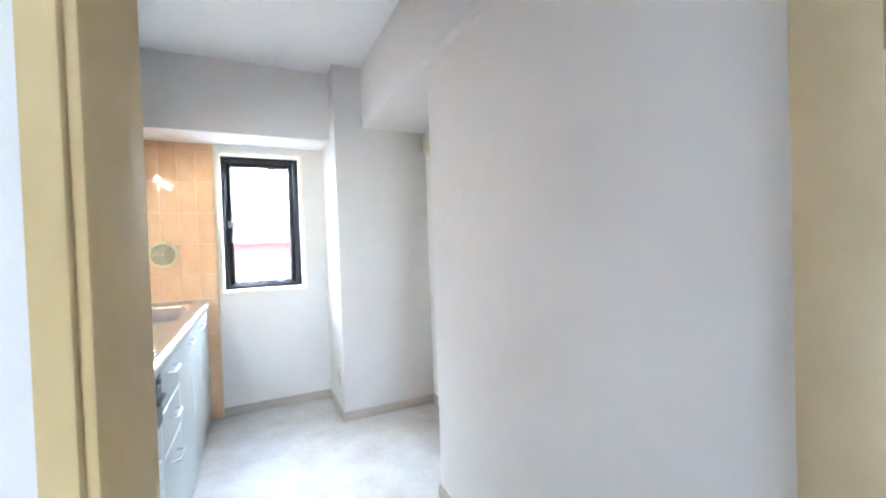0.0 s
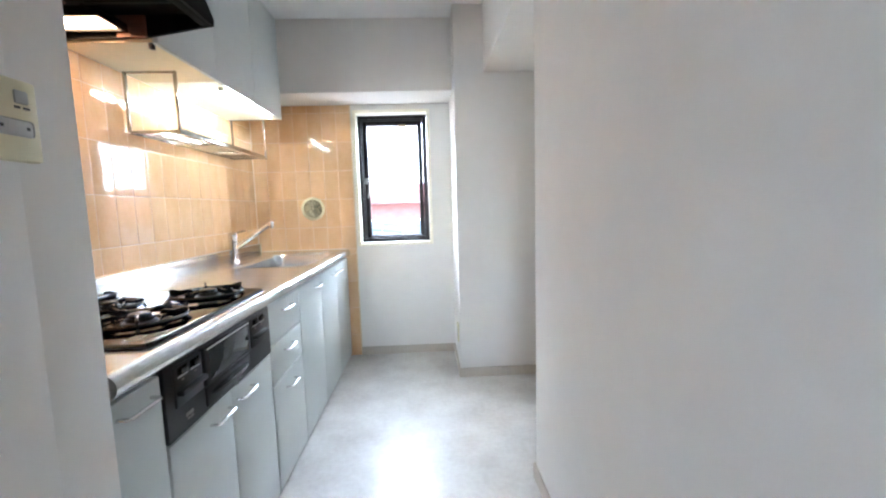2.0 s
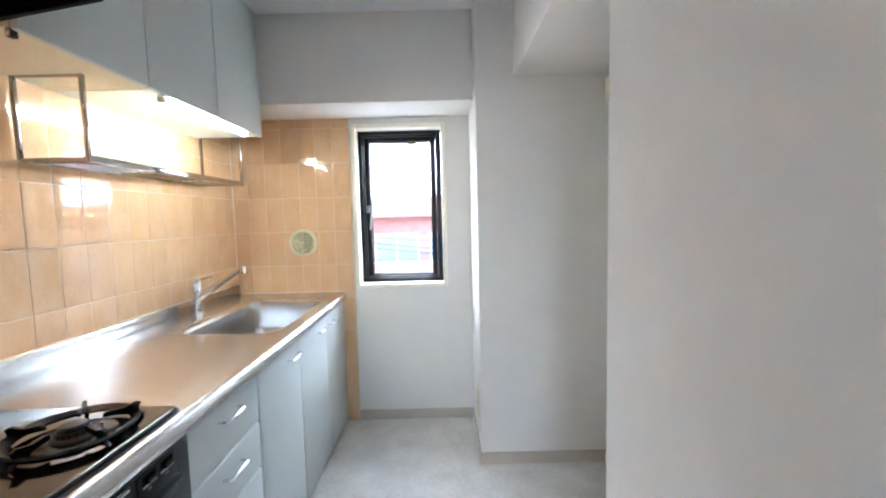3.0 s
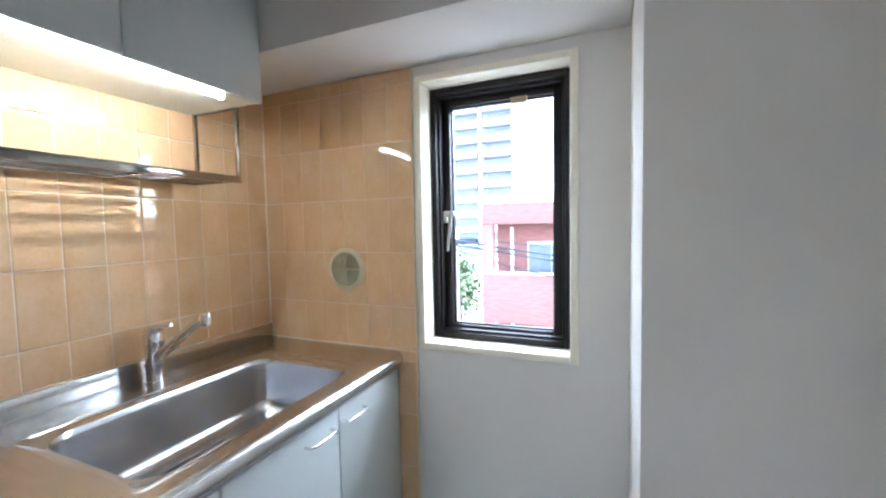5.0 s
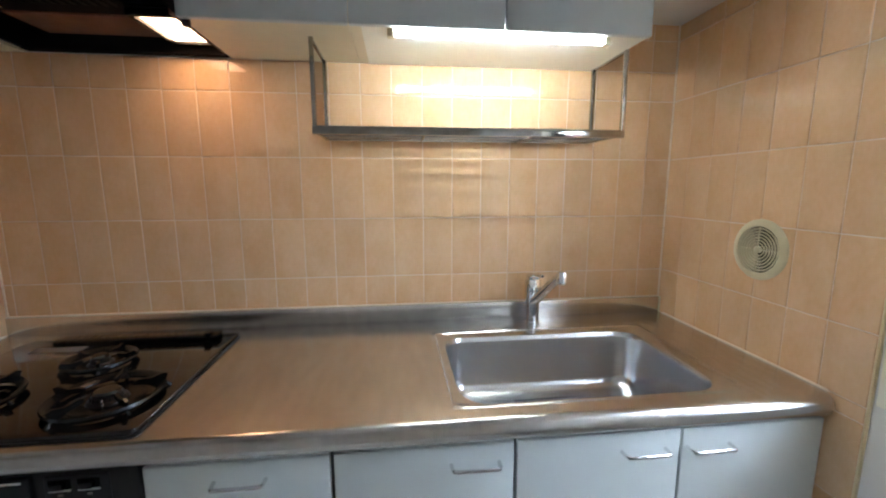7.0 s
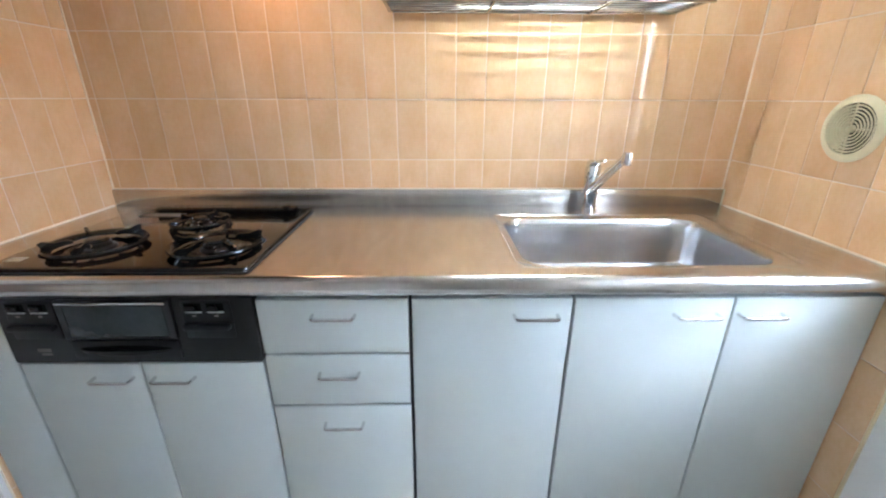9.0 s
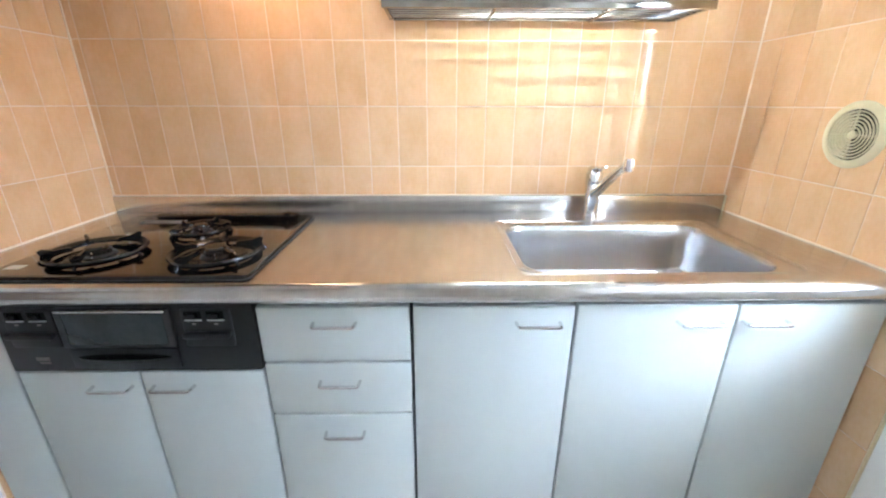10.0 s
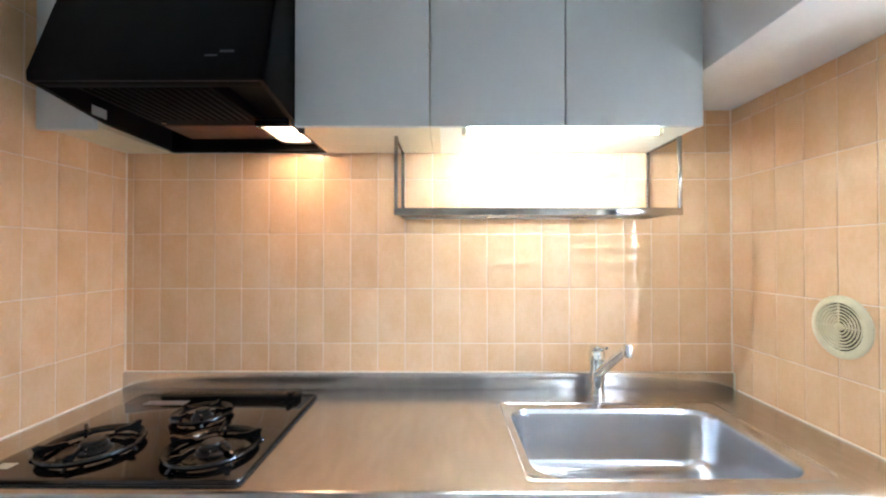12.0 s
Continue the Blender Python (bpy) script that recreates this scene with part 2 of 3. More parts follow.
# window wall with its opening
WX0, WX1, WZ0, WZ1 = 0.722, 1.243, 0.827, 1.767
bm = box(-0.008, WX0, W, 2.45, 0, H)
box(WX1, COL_X + 0.1, W, 2.45, 0, H, bm=bm)
box(WX0, WX1, W, 2.45, 0, WZ0, bm=bm)
box(WX0, WX1, W, 2.45, WZ1, H, bm=bm)
wall_window = structure("wall_window", bm, PAPER, "white papered wall round the window, partly tiled", "wall")
structure("lintel", box(-0.008, COL_X, 1.915, W, 1.815, H, 0.004), PAPER, "white papered beam over the window recess", "beam")
structure("column", box(COL_X, 2.75, COL_Y, 2.45, 0, H, 0.004), PAPER, "white papered structural column beside the window", "column")
structure("beam", box(1.575, 2.75, -0.508, COL_Y, 1.868, H, 0.006), PAPER, "white papered ceiling beam with a deep soffit", "beam")
structure("wall_partition", box(PART_X, 2.75, -0.508, PART_Y, 0, 1.868, 0.004), PAPER, "plain white papered partition wall", "wall")
structure("wall_recess", box(2.018, 2.75, PART_Y, COL_Y, 0, 1.868), PAPER, "white papered wall of the refrigerator recess", "wall")

# wall at the stove's end and the doorway
bm = box(-0.15, 0.648, -0.165, -0.008, 0, H, 0.003)
wall_stove = structure("wall_stove", bm, PAPER, "short wing wall beside the stove, tiled on the inside", "wall")
structure("wall_switch", box(-0.15, 0.70, -0.366, -0.1655, 0, H, 0.004), PAPER, "white papered wall end carrying the heater control", "wall")
bm = box(-1.6, 0.799, -0.506, -0.366, 0, H)
box(0.799, 1.63, -0.506, -0.42, 2.06, H, bm=bm)
structure("wall_door", bm, PAPER, "white papered wall with the doorway into the kitchen", "wall")
bm = box(0.7992, 0.823, -0.510, -0.360, 0, 2.04, 0.003)
jamb = structure("door_frame_left", bm, CREAM, "cream painted door jamb", "door frame")
part("casing_strip", box(0.798, 0.817, -0.520, -0.510, 0, 2.06, 0.003), CREAM, jamb)
structure("door_frame_top", box(0.769, 1.63, -0.502, -0.42, 2.04, 2.075, 0.003), CREAM, "cream painted door head", "door frame")
structure("door_frame_right", box(1.603, 1.79, -0.602, -0.506, 0, H, 0.003), CREAMGLOSS, "glossy cream painted door post", "door frame")

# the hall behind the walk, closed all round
# opening added to let light into the hall; no window is seen here
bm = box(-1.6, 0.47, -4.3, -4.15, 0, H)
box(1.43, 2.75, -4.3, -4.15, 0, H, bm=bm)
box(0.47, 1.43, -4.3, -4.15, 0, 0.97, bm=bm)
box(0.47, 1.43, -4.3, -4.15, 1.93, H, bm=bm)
structure("wall_hall_back", bm, PAPER, "plain white hall wall with an assumed, unseen window opening", "wall")
structure("wall_hall_left", box(-1.6, -1.5, -4.15, -0.506, 0, H), PAPER, "plain white hall wall", "wall")
structure("wall_hall_right", box(1.66, 1.78, -4.15, -0.597, 0, H), PAPER, "plain white hall wall", "wall")
door = empty("hall_door", "brown wooden hall door standing open against the wall", "door", at=(1.64, -0.95, 0))
part("door_leaf", box(1.617, 1.657, -1.36, -0.605, 0.012, 2.0, 0.003), WOOD, door)
part("hinge", lathe([(0.007, 0), (0.007, 0.1)], Matrix.Translation((1.61, -0.604, 1.33)), 12), BRASS, door, "brass door hinge")

# baseboards
for nm, b in (("niche", (0.70, COL_X, W - 0.012, W, 0, 0.06)), ("column_side", (COL_X - 0.01, COL_X, COL_Y, W - 0.012, 0, 0.06)),
              ("column_front", (COL_X - 0.01, 2.018, COL_Y - 0.01, COL_Y, 0, 0.06)), ("recess", (2.008, 2.018, PART_Y, COL_Y - 0.01, 0, 0.06)),
              ("partition", (PART_X - 0.01, PART_X, -0.508, PART_Y + 0.01, 0, 0.06)), ("partition_end", (PART_X, 2.008, PART_Y, PART_Y + 0.01, 0, 0.06))):
    structure("baseboard_" + nm, box(*b, 0.003), BASE, "beige vinyl baseboard", "baseboard")

# ---- window ----
window = empty("window_1", "dark bronze aluminium casement window in a cream casing", "window", at=(0.97, 2.3, 0.84), kind="structure")
F0, F1, G0, G1 = 0.735, 1.227, 0.844, 1.751


def ring_frame(x0, x1, z0, z1, wdt, y0, y1, bevel=0.002):
    bm = box(x0, x0 + wdt, y0, y1, z0, z1, bevel)
    box(x1 - wdt, x1, y0, y1, z0, z1, bevel, bm)
    box(x0 + wdt, x1 - wdt, y0, y1, z0, z0 + wdt, bevel, bm)
    box(x0 + wdt, x1 - wdt, y0, y1, z1 - wdt, z1, bevel, bm)
    return bm


part("casing", ring_frame(0.709, 1.256, 0.816, 1.779, 0.024, W - 0.010, W + 0.079, 0.003), CASING, window, "cream painted window casing")
part("outer_frame", ring_frame(F0 - .004, F1 + .004, G0 - .004, G1 + .004, 0.022, 2.302, 2.42), BRONZE, window)
part("track", ring_frame(F0 + .018, F1 - .018, G0 + .018, G1 - .018, 0.010, 2.318, 2.42), BRONZE, window)
part("track", ring_frame(F0 + .010, F1 - .010, G0 + .010, G1 - .010, 0.009, 2.309, 2.32), BRONZE, window)
sash = part("sash", ring_frame(F0 + .026, F1 - .030, G0 + .008, G1 - .024, 0.030, 2.346, 2.40, 0.004), BRONZE, window)
part("glazing_bead", ring_frame(F0 + .0555, F1 - .0595, G0 + .0375, G1 - .0535, 0.005, 2.366, 2.386, 0.001), BRONZE, sash)
pane = part("pane", box(F0 + .057, F1 - .061, 2.378, 2.382, G0 + .039, G1 - .055), GLASS, sash)
pane.visible_shadow = False
part("lock_plate", box(0.757, 0.783, 2.330, 2.348, 1.268, 1.312, 0.004), GREYMETAL, window)
hb = box(0.776, 0.812, 2.316, 2.332, 1.290, 1.312, 0.004)
pipe([(0.800, 2.320, 1.304), (0.797, 2.317, 1.25), (0.786, 2.316, 1.163)], 0.0075, 10, hb, 0.0055)
part("lever_handle", hb, GREYMETAL, window, "grey metal lever handle")
part("latch", box(1.025, 1.082, 2.332, 2.348, 1.676, 1.698, 0.004), BRASS, window, "small brass latch")

# ---- counter, backsplash, sink ----
def top_profile(x0):
    arc = [(0.628 + 0.025 * math.cos(radians(a)), 0.775 + 0.025 * math.sin(radians(a))) for a in range(90, -91, -15)]
    return [(x0, 0.772), (x0, 0.80)] + arc + [(0.61, 0.75), (0.61, 0.772)]


SX0, SX1, SY0, SY1 = 0.135, 0.60, 1.335, 2.055
counter = empty("worktop", "brushed stainless steel worktop with a rolled front edge", "worktop", at=(0.3, 1.1, 0.8))
bm = extrude_xz(top_profile(0.008), 0.002, SY0)
R_END = 0.028        # the front corner rounds back to the wall
ends = [(SY1, 0.0)] + [(W - .010 - R_END + R_END * math.sin(radians(a)), R_END * (1 - math.cos(radians(a)))) for a in (0, 18, 36, 54, 72, 85)]
loft([[(x - (dx if x > .3 else 0), y, z) for x, z in top_profile(0.008)] for y, dx in ends], True, True, True, bm)
extrude_xz(top_profile(SX1), SY0, SY1, bm)
box(0.008, SX0, SY0, SY1, 0.772, 0.80, bm=bm)
bmesh.ops.remove_doubles(bm, verts=bm.verts[:], dist=0.0001)
part("top", bm, STEEL, counter)
part("backsplash", box(0.001, 0.014, 0.002, W - 0.010, 0.799, 0.858, 0.004), STEEL, counter)
part("end_cap", box(0.001, 0.017, W - 0.0145, W - 0.0085, 0.799, 0.8595, 0.002), PANELP, counter, "pale plastic end strip")
part("sealant", box(0.0005, 0.010, 0.002, W - 0.010, 0.857, 0.862, 0.002), GROUT, counter, "white silicone joint")
part("sealant", box(0.02, 0.62, 0.0005, 0.006, 0.799, 0.805, 0.002), GROUT, counter, "white silicone joint")
part("sealant", box(0.03, 0.62, W - 0.012, W - 0.0085, 0.799, 0.805, 0.002), GROUT, counter, "white silicone joint")

BX0, BX1, BY0, BY1 = 0.183, 0.576, 1.372, 2.002
sink = empty("sink", "satin stainless steel sink bowl with rounded corners", "sink", at=(0.38, 1.68, 0.8))
rings = [rounded(SX0, SX1, SY0, SY1, 0.80, 0.0005), rounded(SX0 + .006, SX1 - .004, SY0 + .006, SY1 - .006, 0.80, 0.03),
         rounded(SX0 + .009, SX1 - .007, SY0 + .009, SY1 - .009, 0.802, 0.03), rounded(SX0 + .014, SX1 - .010, SY0 + .014, SY1 - .014, 0.802, 0.03),
         rounded(SX0 + .018, SX1 - .013, SY0 + .018, SY1 - .018, 0.7985, 0.03), rounded(BX0 - .006, BX1 + .004, BY0 - .008, BY1 + .008, 0.7975, 0.07)]
for d, z in ((0, .7955), (.004, .789), (.006, .78), (.013, .70), (.018, .655), (.024, .638), (.036, .625), (.055, .619), (.075, .618)):
    rings.append(rounded(BX0 + d, BX1 - d, BY0 + d, BY1 - d, z, 0.072 - min(d, .02)))
rings.append(rounded(0.237, 0.343, 1.482, 1.588, 0.614, 0.0525))
part("rim", loft(rings[:7]), STEEL, sink, "pressed steel sink rim")
part("bowl", loft(rings[6:], True, False, True), BOWL, sink)
part("drain", lathe([(0.0, 0.6105), (0.036, 0.6105), (0.041, 0.617), (0.049, 0.6195), (0.054, 0.6185), (0.055, 0.616)], Matrix.Translation((0.29, 1.535, 0.0015)), 32), BOWL, sink, "satin steel drain cover")

faucet = empty("faucet", "chrome single-lever mixer tap at the sink", "tap", at=(0.068, 1.70, 0.8))
M = Matrix.Translation((0.068, 1.70, 0.8))
part("body", lathe([(0.0, 0), (0.031, 0), (0.031, 0.0055), (0.030, 0.0068), (0.0245, 0.0072), (0.0245, 0.110), (0.0268, 0.1105), (0.0272, 0.112), (0.0272, 0.146), (0.0262, 0.149), (0.021, 0.156), (0.0, 0.158)], M, 28), CHROME, faucet)
part("collar", lathe([(0.0244, 0.0475), (0.0262, 0.048), (0.0262, 0.060), (0.0244, 0.0605)], M, 28), CHROME, faucet)
part("spout", pipe([(0.075, 1.70, 0.872), (0.13, 1.702, 0.908), (0.21, 1.704, 0.962), (0.282, 1.706, 1.008)], 0.0165, 16, None, 0.0125), CHROME, faucet)
part("spout_tip", lathe([(0.0, -0.016), (0.013, -0.016), (0.0145, -0.008), (0.0145, 0.014), (0.011, 0.02), (0.0, 0.021)], Matrix.Translation((0.293, 1.706, 1.005)), 20), CHROME, faucet)
bm = loft([rounded(0.045, 0.091, 1.679, 1.721, 0.956, 0.014), rounded(0.046, 0.094, 1.68, 1.72, 0.966, 0.014), rounded(0.052, 0.088, 1.686, 1.714, 0.971, 0.011)], True, True, True)
pipe([(0.075, 1.70, 0.963), (0.11, 1.702, 0.972), (0.145, 1.705, 0.979)], 0.0065, 10, bm, 0.005)
part("lever", bm, CHROME, faucet, "chrome lever")

# ---- base cabinets ----
FX = 0.624   # front face of the doors


def handle(y0, y1, z, parent):
    x, z = FX, z - .010
    bm = pipe([(x, y0, z), (x + .016, y0 + .001, z), (x + .0215, y0 + .003, z), (x + .024, y0 + .009, z), (x + .024, y1 - .009, z),
               (x + .0215, y1 - .003, z), (x + .016, y1 - .001, z), (x, y1, z)], 0.0042, 10)
    part("handle", bm, SATIN, parent, "slim chrome bow handle")


def front(name, parent, y0, y1, z0, z1, grip=None):
    ob = part(name, box(FX - 0.019, FX, y0 + .002, y1 - .002, z0 + .002, z1 - .002, 0.0035, seg=3), LAMINATE, parent)
    if grip:
        handle(*grip, ob)
    return ob


def base_unit(name, label, y0, y1, top=0.748):
    ob = empty(name, label, "kitchen cabinet", "base cabinets", at=(0.3, (y0 + y1) / 2, 0))
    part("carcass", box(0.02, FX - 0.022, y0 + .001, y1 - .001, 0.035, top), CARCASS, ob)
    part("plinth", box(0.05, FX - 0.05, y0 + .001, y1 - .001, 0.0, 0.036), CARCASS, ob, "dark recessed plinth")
    return ob


ZB, ZT = 0.014, 0.738
c = base_unit("base_cabinet", "narrow blue-grey cabinet beside the stove wall", 0.004, 0.157)
front("door", c, 0.004, 0.155, ZB, ZT, (0.028, 0.122, 0.712))
c = empty("base_cabinet", "blue-grey two-door cabinet below the gas hob", "kitchen cabinet", "base cabinets", at=(0.3, 0.45, 0))
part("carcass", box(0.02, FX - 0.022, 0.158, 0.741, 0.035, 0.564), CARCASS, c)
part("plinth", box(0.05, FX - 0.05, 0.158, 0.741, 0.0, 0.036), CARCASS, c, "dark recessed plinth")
front("door", c, 0.158, 0.444, ZB, 0.567, (0.325, 0.42, 0.535))
front("door", c, 0.444, 0.741, ZB, 0.567, (0.471, 0.568, 0.535))
c = base_unit("drawer_cabinet", "blue-grey cabinet with three drawers", 0.742, 1.098)
front("drawer", c, 0.743, 1.096, 0.588, ZT, (0.872, 0.970, 0.705))
front("drawer", c, 0.743, 1.096, 0.434, 0.586, (0.873, 0.969, 0.543))
front("drawer", c, 0.743, 1.096, ZB, 0.432, (0.872, 0.970, 0.387))
c = base_unit("base_cabinet", "blue-grey single-door cabinet below the worktop", 1.099, 1.474, 0.60)
front("door", c, 1.100, 1.478, ZB, ZT, (1.341, 1.443, 0.702))
c = base_unit("sink_cabinet", "blue-grey two-door cabinet below the sink", 1.475, W - .010, 0.60)
front("door", c, 1.480, 1.858, ZB, ZT, (1.718, 1.821, 0.702))
front("door", c, 1.858, W - .011, ZB, ZT, (1.872, 1.976, 0.702))

# ---- gas hob ----
hob = empty("gas_hob", "built-in three-burner black gas hob with a grill", "gas hob", at=(0.36, 0.45, 0.8))
part("cooktop", loft([rounded(0.096 + d, 0.618 - d, 0.141 + d, 0.737 - d, z, 0.016) for d, z in ((0, .7995), (0, .808), (.0012, .8108), (.004, .812))], True, True, True), BLACKGLASS, hob, "glossy black enamel top")
part("top_rim", loft([rounded(0.092, 0.622, 0.137, 0.741, z, 0.018) for z in (.7992, .803)], True, True, True), PLASTIC, hob)
vent = part("grill_vent", box(0.104, 0.150, 0.235, 0.69, 0.811, 0.826, 0.006), IRON, hob, "raised black exhaust vent")
for k in range(20):
    part("slot", box(0.115, 0.140, 0.255 + .021 * k, 0.266 + .021 * k, 0.8255, 0.8268), BLACKGLASS, vent)
part("vent_knob", box(0.128, 0.152, 0.655, 0.672, 0.82, 0.834, 0.004), IRON, hob)
part("label_plate", box(0.165, 0.20, 0.215, 0.345, 0.8118, 0.8126), LABELGREY, hob, "dim printed label")
part("sticker", box(0.55, 0.575, 0.165, 0.20, 0.8118, 0.8126), STICKER, hob, "small yellowed sticker")


def burner(cx, cy, r, h, turn):
    M = Matrix.Translation((cx, cy, 0.8115))
    part("drip_dish", lathe([(r * .30, 0.0), (r * .66, 0.0), (r * .70, 0.0022), (r * .66, 0.0034), (r * .46, 0.0016), (r * .30, 0.0024)], M, 36, None, False), IRON, hob, "shallow black drip dish")
    b = part("burner", lathe([(0.0, 0.0), (r * .40, 0), (r * .38, 0.005), (r * .30, 0.008), (r * .29, 0.015), (r * .26, 0.018), (0.0, 0.019)], M, 32), CAPMETAL, hob, "dull metal burner body")
    for q in range(18):
        a = 2 * math.pi * q / 18
        slot = box(-.0011, .0011, -.0011, .0011, .0085, .0145)
        slot.transform(pose(cx + r * .2935 * math.cos(a), cy + r * .2935 * math.sin(a), 0.8115, 0, 0, math.degrees(a)))
        part("flame_port", slot, HOODIN, b)
    part("burner_cap", lathe([(0.0, 0.019), (r * .25, 0.018), (r * .27, 0.021), (r * .22, 0.026), (r * .09, 0.027), (0.0, 0.0265)], M, 32), IRON, b, "black enamelled burner cap")
    part("igniter", lathe([(.0025, 0), (.0025, .017), (.001, .021)], Matrix.Translation((cx + r * .42, cy + r * .18, 0.8115)), 8), CHROME, hob, "thin igniter pin")
    ring = []
    for k in range(48):
        a = 2 * math.pi * k / 48
        ring.append([(cx + (r + rr) * math.cos(a), cy + (r + rr) * math.sin(a), 0.8115 + z) for rr, z in ((-.010, .0075), (.001, .0045), (.009, .014), (.007, .019), (-.001, .0175), (-.009, .012))])
    t = part("trivet", loft(ring + [ring[0]], True), IRON, hob, "black enamelled pan support")
    for k in range(5):
        a = radians(72 * k + turn)
        u, v = Vector((math.cos(a), math.sin(a), 0)), Vector((-math.sin(a), math.cos(a), 0))
        o = Vector((cx, cy, 0.8115))
        prof = [(r * .46, .020), (r * .47, h - .003), (r * .55, h), (r * .80, h - .003), (r * 1.03, h + .003), (r * 1.12, h - .001), (r * 1.05, .012), (r * .90, .010), (r * .70, .017)]
        part("prong", loft([[o + u * p + v * w + Vector((0, 0, z)) for p, z in prof] for w in (-.0028, .0028)], True, True, True), IRON, t)
        part("foot", pipe([o + u * (r * 1.0) + Vector((0, 0, .012)), o + u * (r * 1.10) + Vector((0, 0, .005)), o + u * (r * 1.15) + Vector((0, 0, .0005))], 0.0042, 8), IRON, t)


burner(0.483, 0.312, 0.098, 0.031, 14)
burner(0.492, 0.610, 0.098, 0.031, 50)
burner(0.294, 0.464, 0.072, 0.025, 30)
# control front with the grill
fasc = part("control_front", box(0.59, FX + .004, 0.158, 0.741, 0.571, 0.745, 0.004), PLASTIC, hob, "black plastic control front")
gd = part("grill_door", box(FX, FX + .014, 0.303, 0.560, 0.640, 0.742, 0.005), PLASTIC, hob)
part("grill_window", box(FX + .012, FX + .0155, 0.322, 0.545, 0.650, 0.730, 0.003), DARKGLASS, gd, "dark glass grill window")
part("trim_strip", box(FX + .012, FX + .017, 0.310, 0.552, 0.733, 0.738, 0.001), SATIN, gd, "bright metal trim strip")
part("drawer_face", box(FX, FX + .010, 0.308, 0.557, 0.584, 0.636, 0.004), PLASTIC, gd)
rings = []
for k in range(25):
    s = -1 + k / 12
    q = math.sqrt(max(1 - s * s, .0004))
    cy, dx, dz = 0.4325 + .108 * s, .020 * q, .010 * q
    rings.append([(FX + .008, cy, 0.614 - dz), (FX + .008 + dx, cy, 0.612 - dz * .4), (FX + .008 + dx, cy, 0.615 + dz * .3), (FX + .008, cy, 0.614 + dz)])
part("grill_handle", loft(rings, True, True, True), IRON, gd, "black lens-shaped drawer grip")
for y0 in (0.186, 0.580):
    pn = part("control_panel", box(FX, FX + .010, y0, y0 + .112, 0.640, 0.738, 0.005), PLASTIC, hob)
    part("tray_lip", box(FX + .004, FX + .026, y0 + .004, y0 + .108, 0.668, 0.682, 0.005), PLASTIC, pn)
    for k in range(2):
        part("slider", box(FX + .008, FX + .020, y0 + .016 + .05 * k, y0 + .040 + .05 * k, 0.716, 0.730, 0.003), IRON, pn)
        part("mark", box(FX + .0095, FX + .0108, y0 + .024 + .05 * k, y0 + .033 + .05 * k, 0.699, 0.703), LABELGREY, pn)
        part("slider_slot", box(FX + .0092, FX + .0106, y0 + .010 + .05 * k, y0 + .048 + .05 * k, 0.713, 0.733), HOODIN, pn)
        part("slot_lip", box(FX + .0092, FX + .0125, y0 + .010 + .05 * k, y0 + .048 + .05 * k, 0.709, 0.7125, 0.001), GREYMETAL, pn, "thin grey lip")
part("emblem", box(FX + .003, FX + .0052, 0.222, 0.252, 0.603, 0.612), LABELGREY, hob, "small pale maker's mark")
part("emblem", box(FX + .003, FX + .0052, 0.228, 0.252, 0.594, 0.599), LABELGREY, hob, "small pale maker's mark")

# ---- wall cabinets ----
CX, CZ = 0.33, 1.655
edges = (0.742, 1.129, 1.516, 1.908)
for a, b in zip(edges, edges[1:]):
    c = empty("wall_cabinet", "blue-grey wall cabinet reaching the ceiling", "kitchen cabinet", "wall cabinets", at=(0.16, (a + b) / 2, CZ))
    part("carcass", box(0.001, CX - .021, a + .001, b - .001, CZ + .003, H - .002), BOARD, c, "cream cabinet underside")
    part("door", box(CX - .019, CX, a + .0015, b - .0015, CZ - .002, H - .003, 0.003, seg=3), LAMINATE, c)
    if a == edges[0]:
        part("door_catch", box(CX - .034, CX - .020, a + .004, a + .020, CZ - .016, CZ + .004, 0.002), PLASTIC, c, "small black door catch")
c = empty("filler_panel", "narrow blue-grey filler beside the extractor hood", "filler", at=(0.16, 0.08, CZ))
part("board", box(0.001, CX - .02, 0.002, 0.166, CZ + .003, H - .002), BOARD, c, "cream underside board")
part("face", box(CX - .019, CX, 0.002, 0.166, CZ - .008, H - .003, 0.002), LAMINATE, c)

lamp = empty("strip_light", "fluorescent strip light below the wall cabinets, lit", "light", at=(0.16, 1.53, CZ))
part("reflector", box(0.004, CX - .022, 1.158, 1.904, CZ + .0008, CZ + .0028), REFLECT, lamp, "white enamelled reflector plate")
part("tube", pipe([(0.297, 1.240, CZ - .0085), (0.297, 1.788, CZ - .0085)], 0.007, 16), TUBE, lamp, "glowing tube")
for y in (1.222, 1.789):
    part("socket", box(0.284, 0.3095, y, y + .017, CZ - .019, CZ + .0006, 0.003), PANELP, lamp)

# ---- extractor hood ----
hood = empty("extractor_hood", "black painted steel extractor hood with a sloping front", "extractor hood", at=(0.25, 0.455, 1.68))
HY0, HY1 = 0.176, 0.740
side = [(0.002, 1.662), (0.30, 1.668), (0.520, 1.703), (0.522, 1.724), (0.345, H - .004), (0.002, H - .004)]
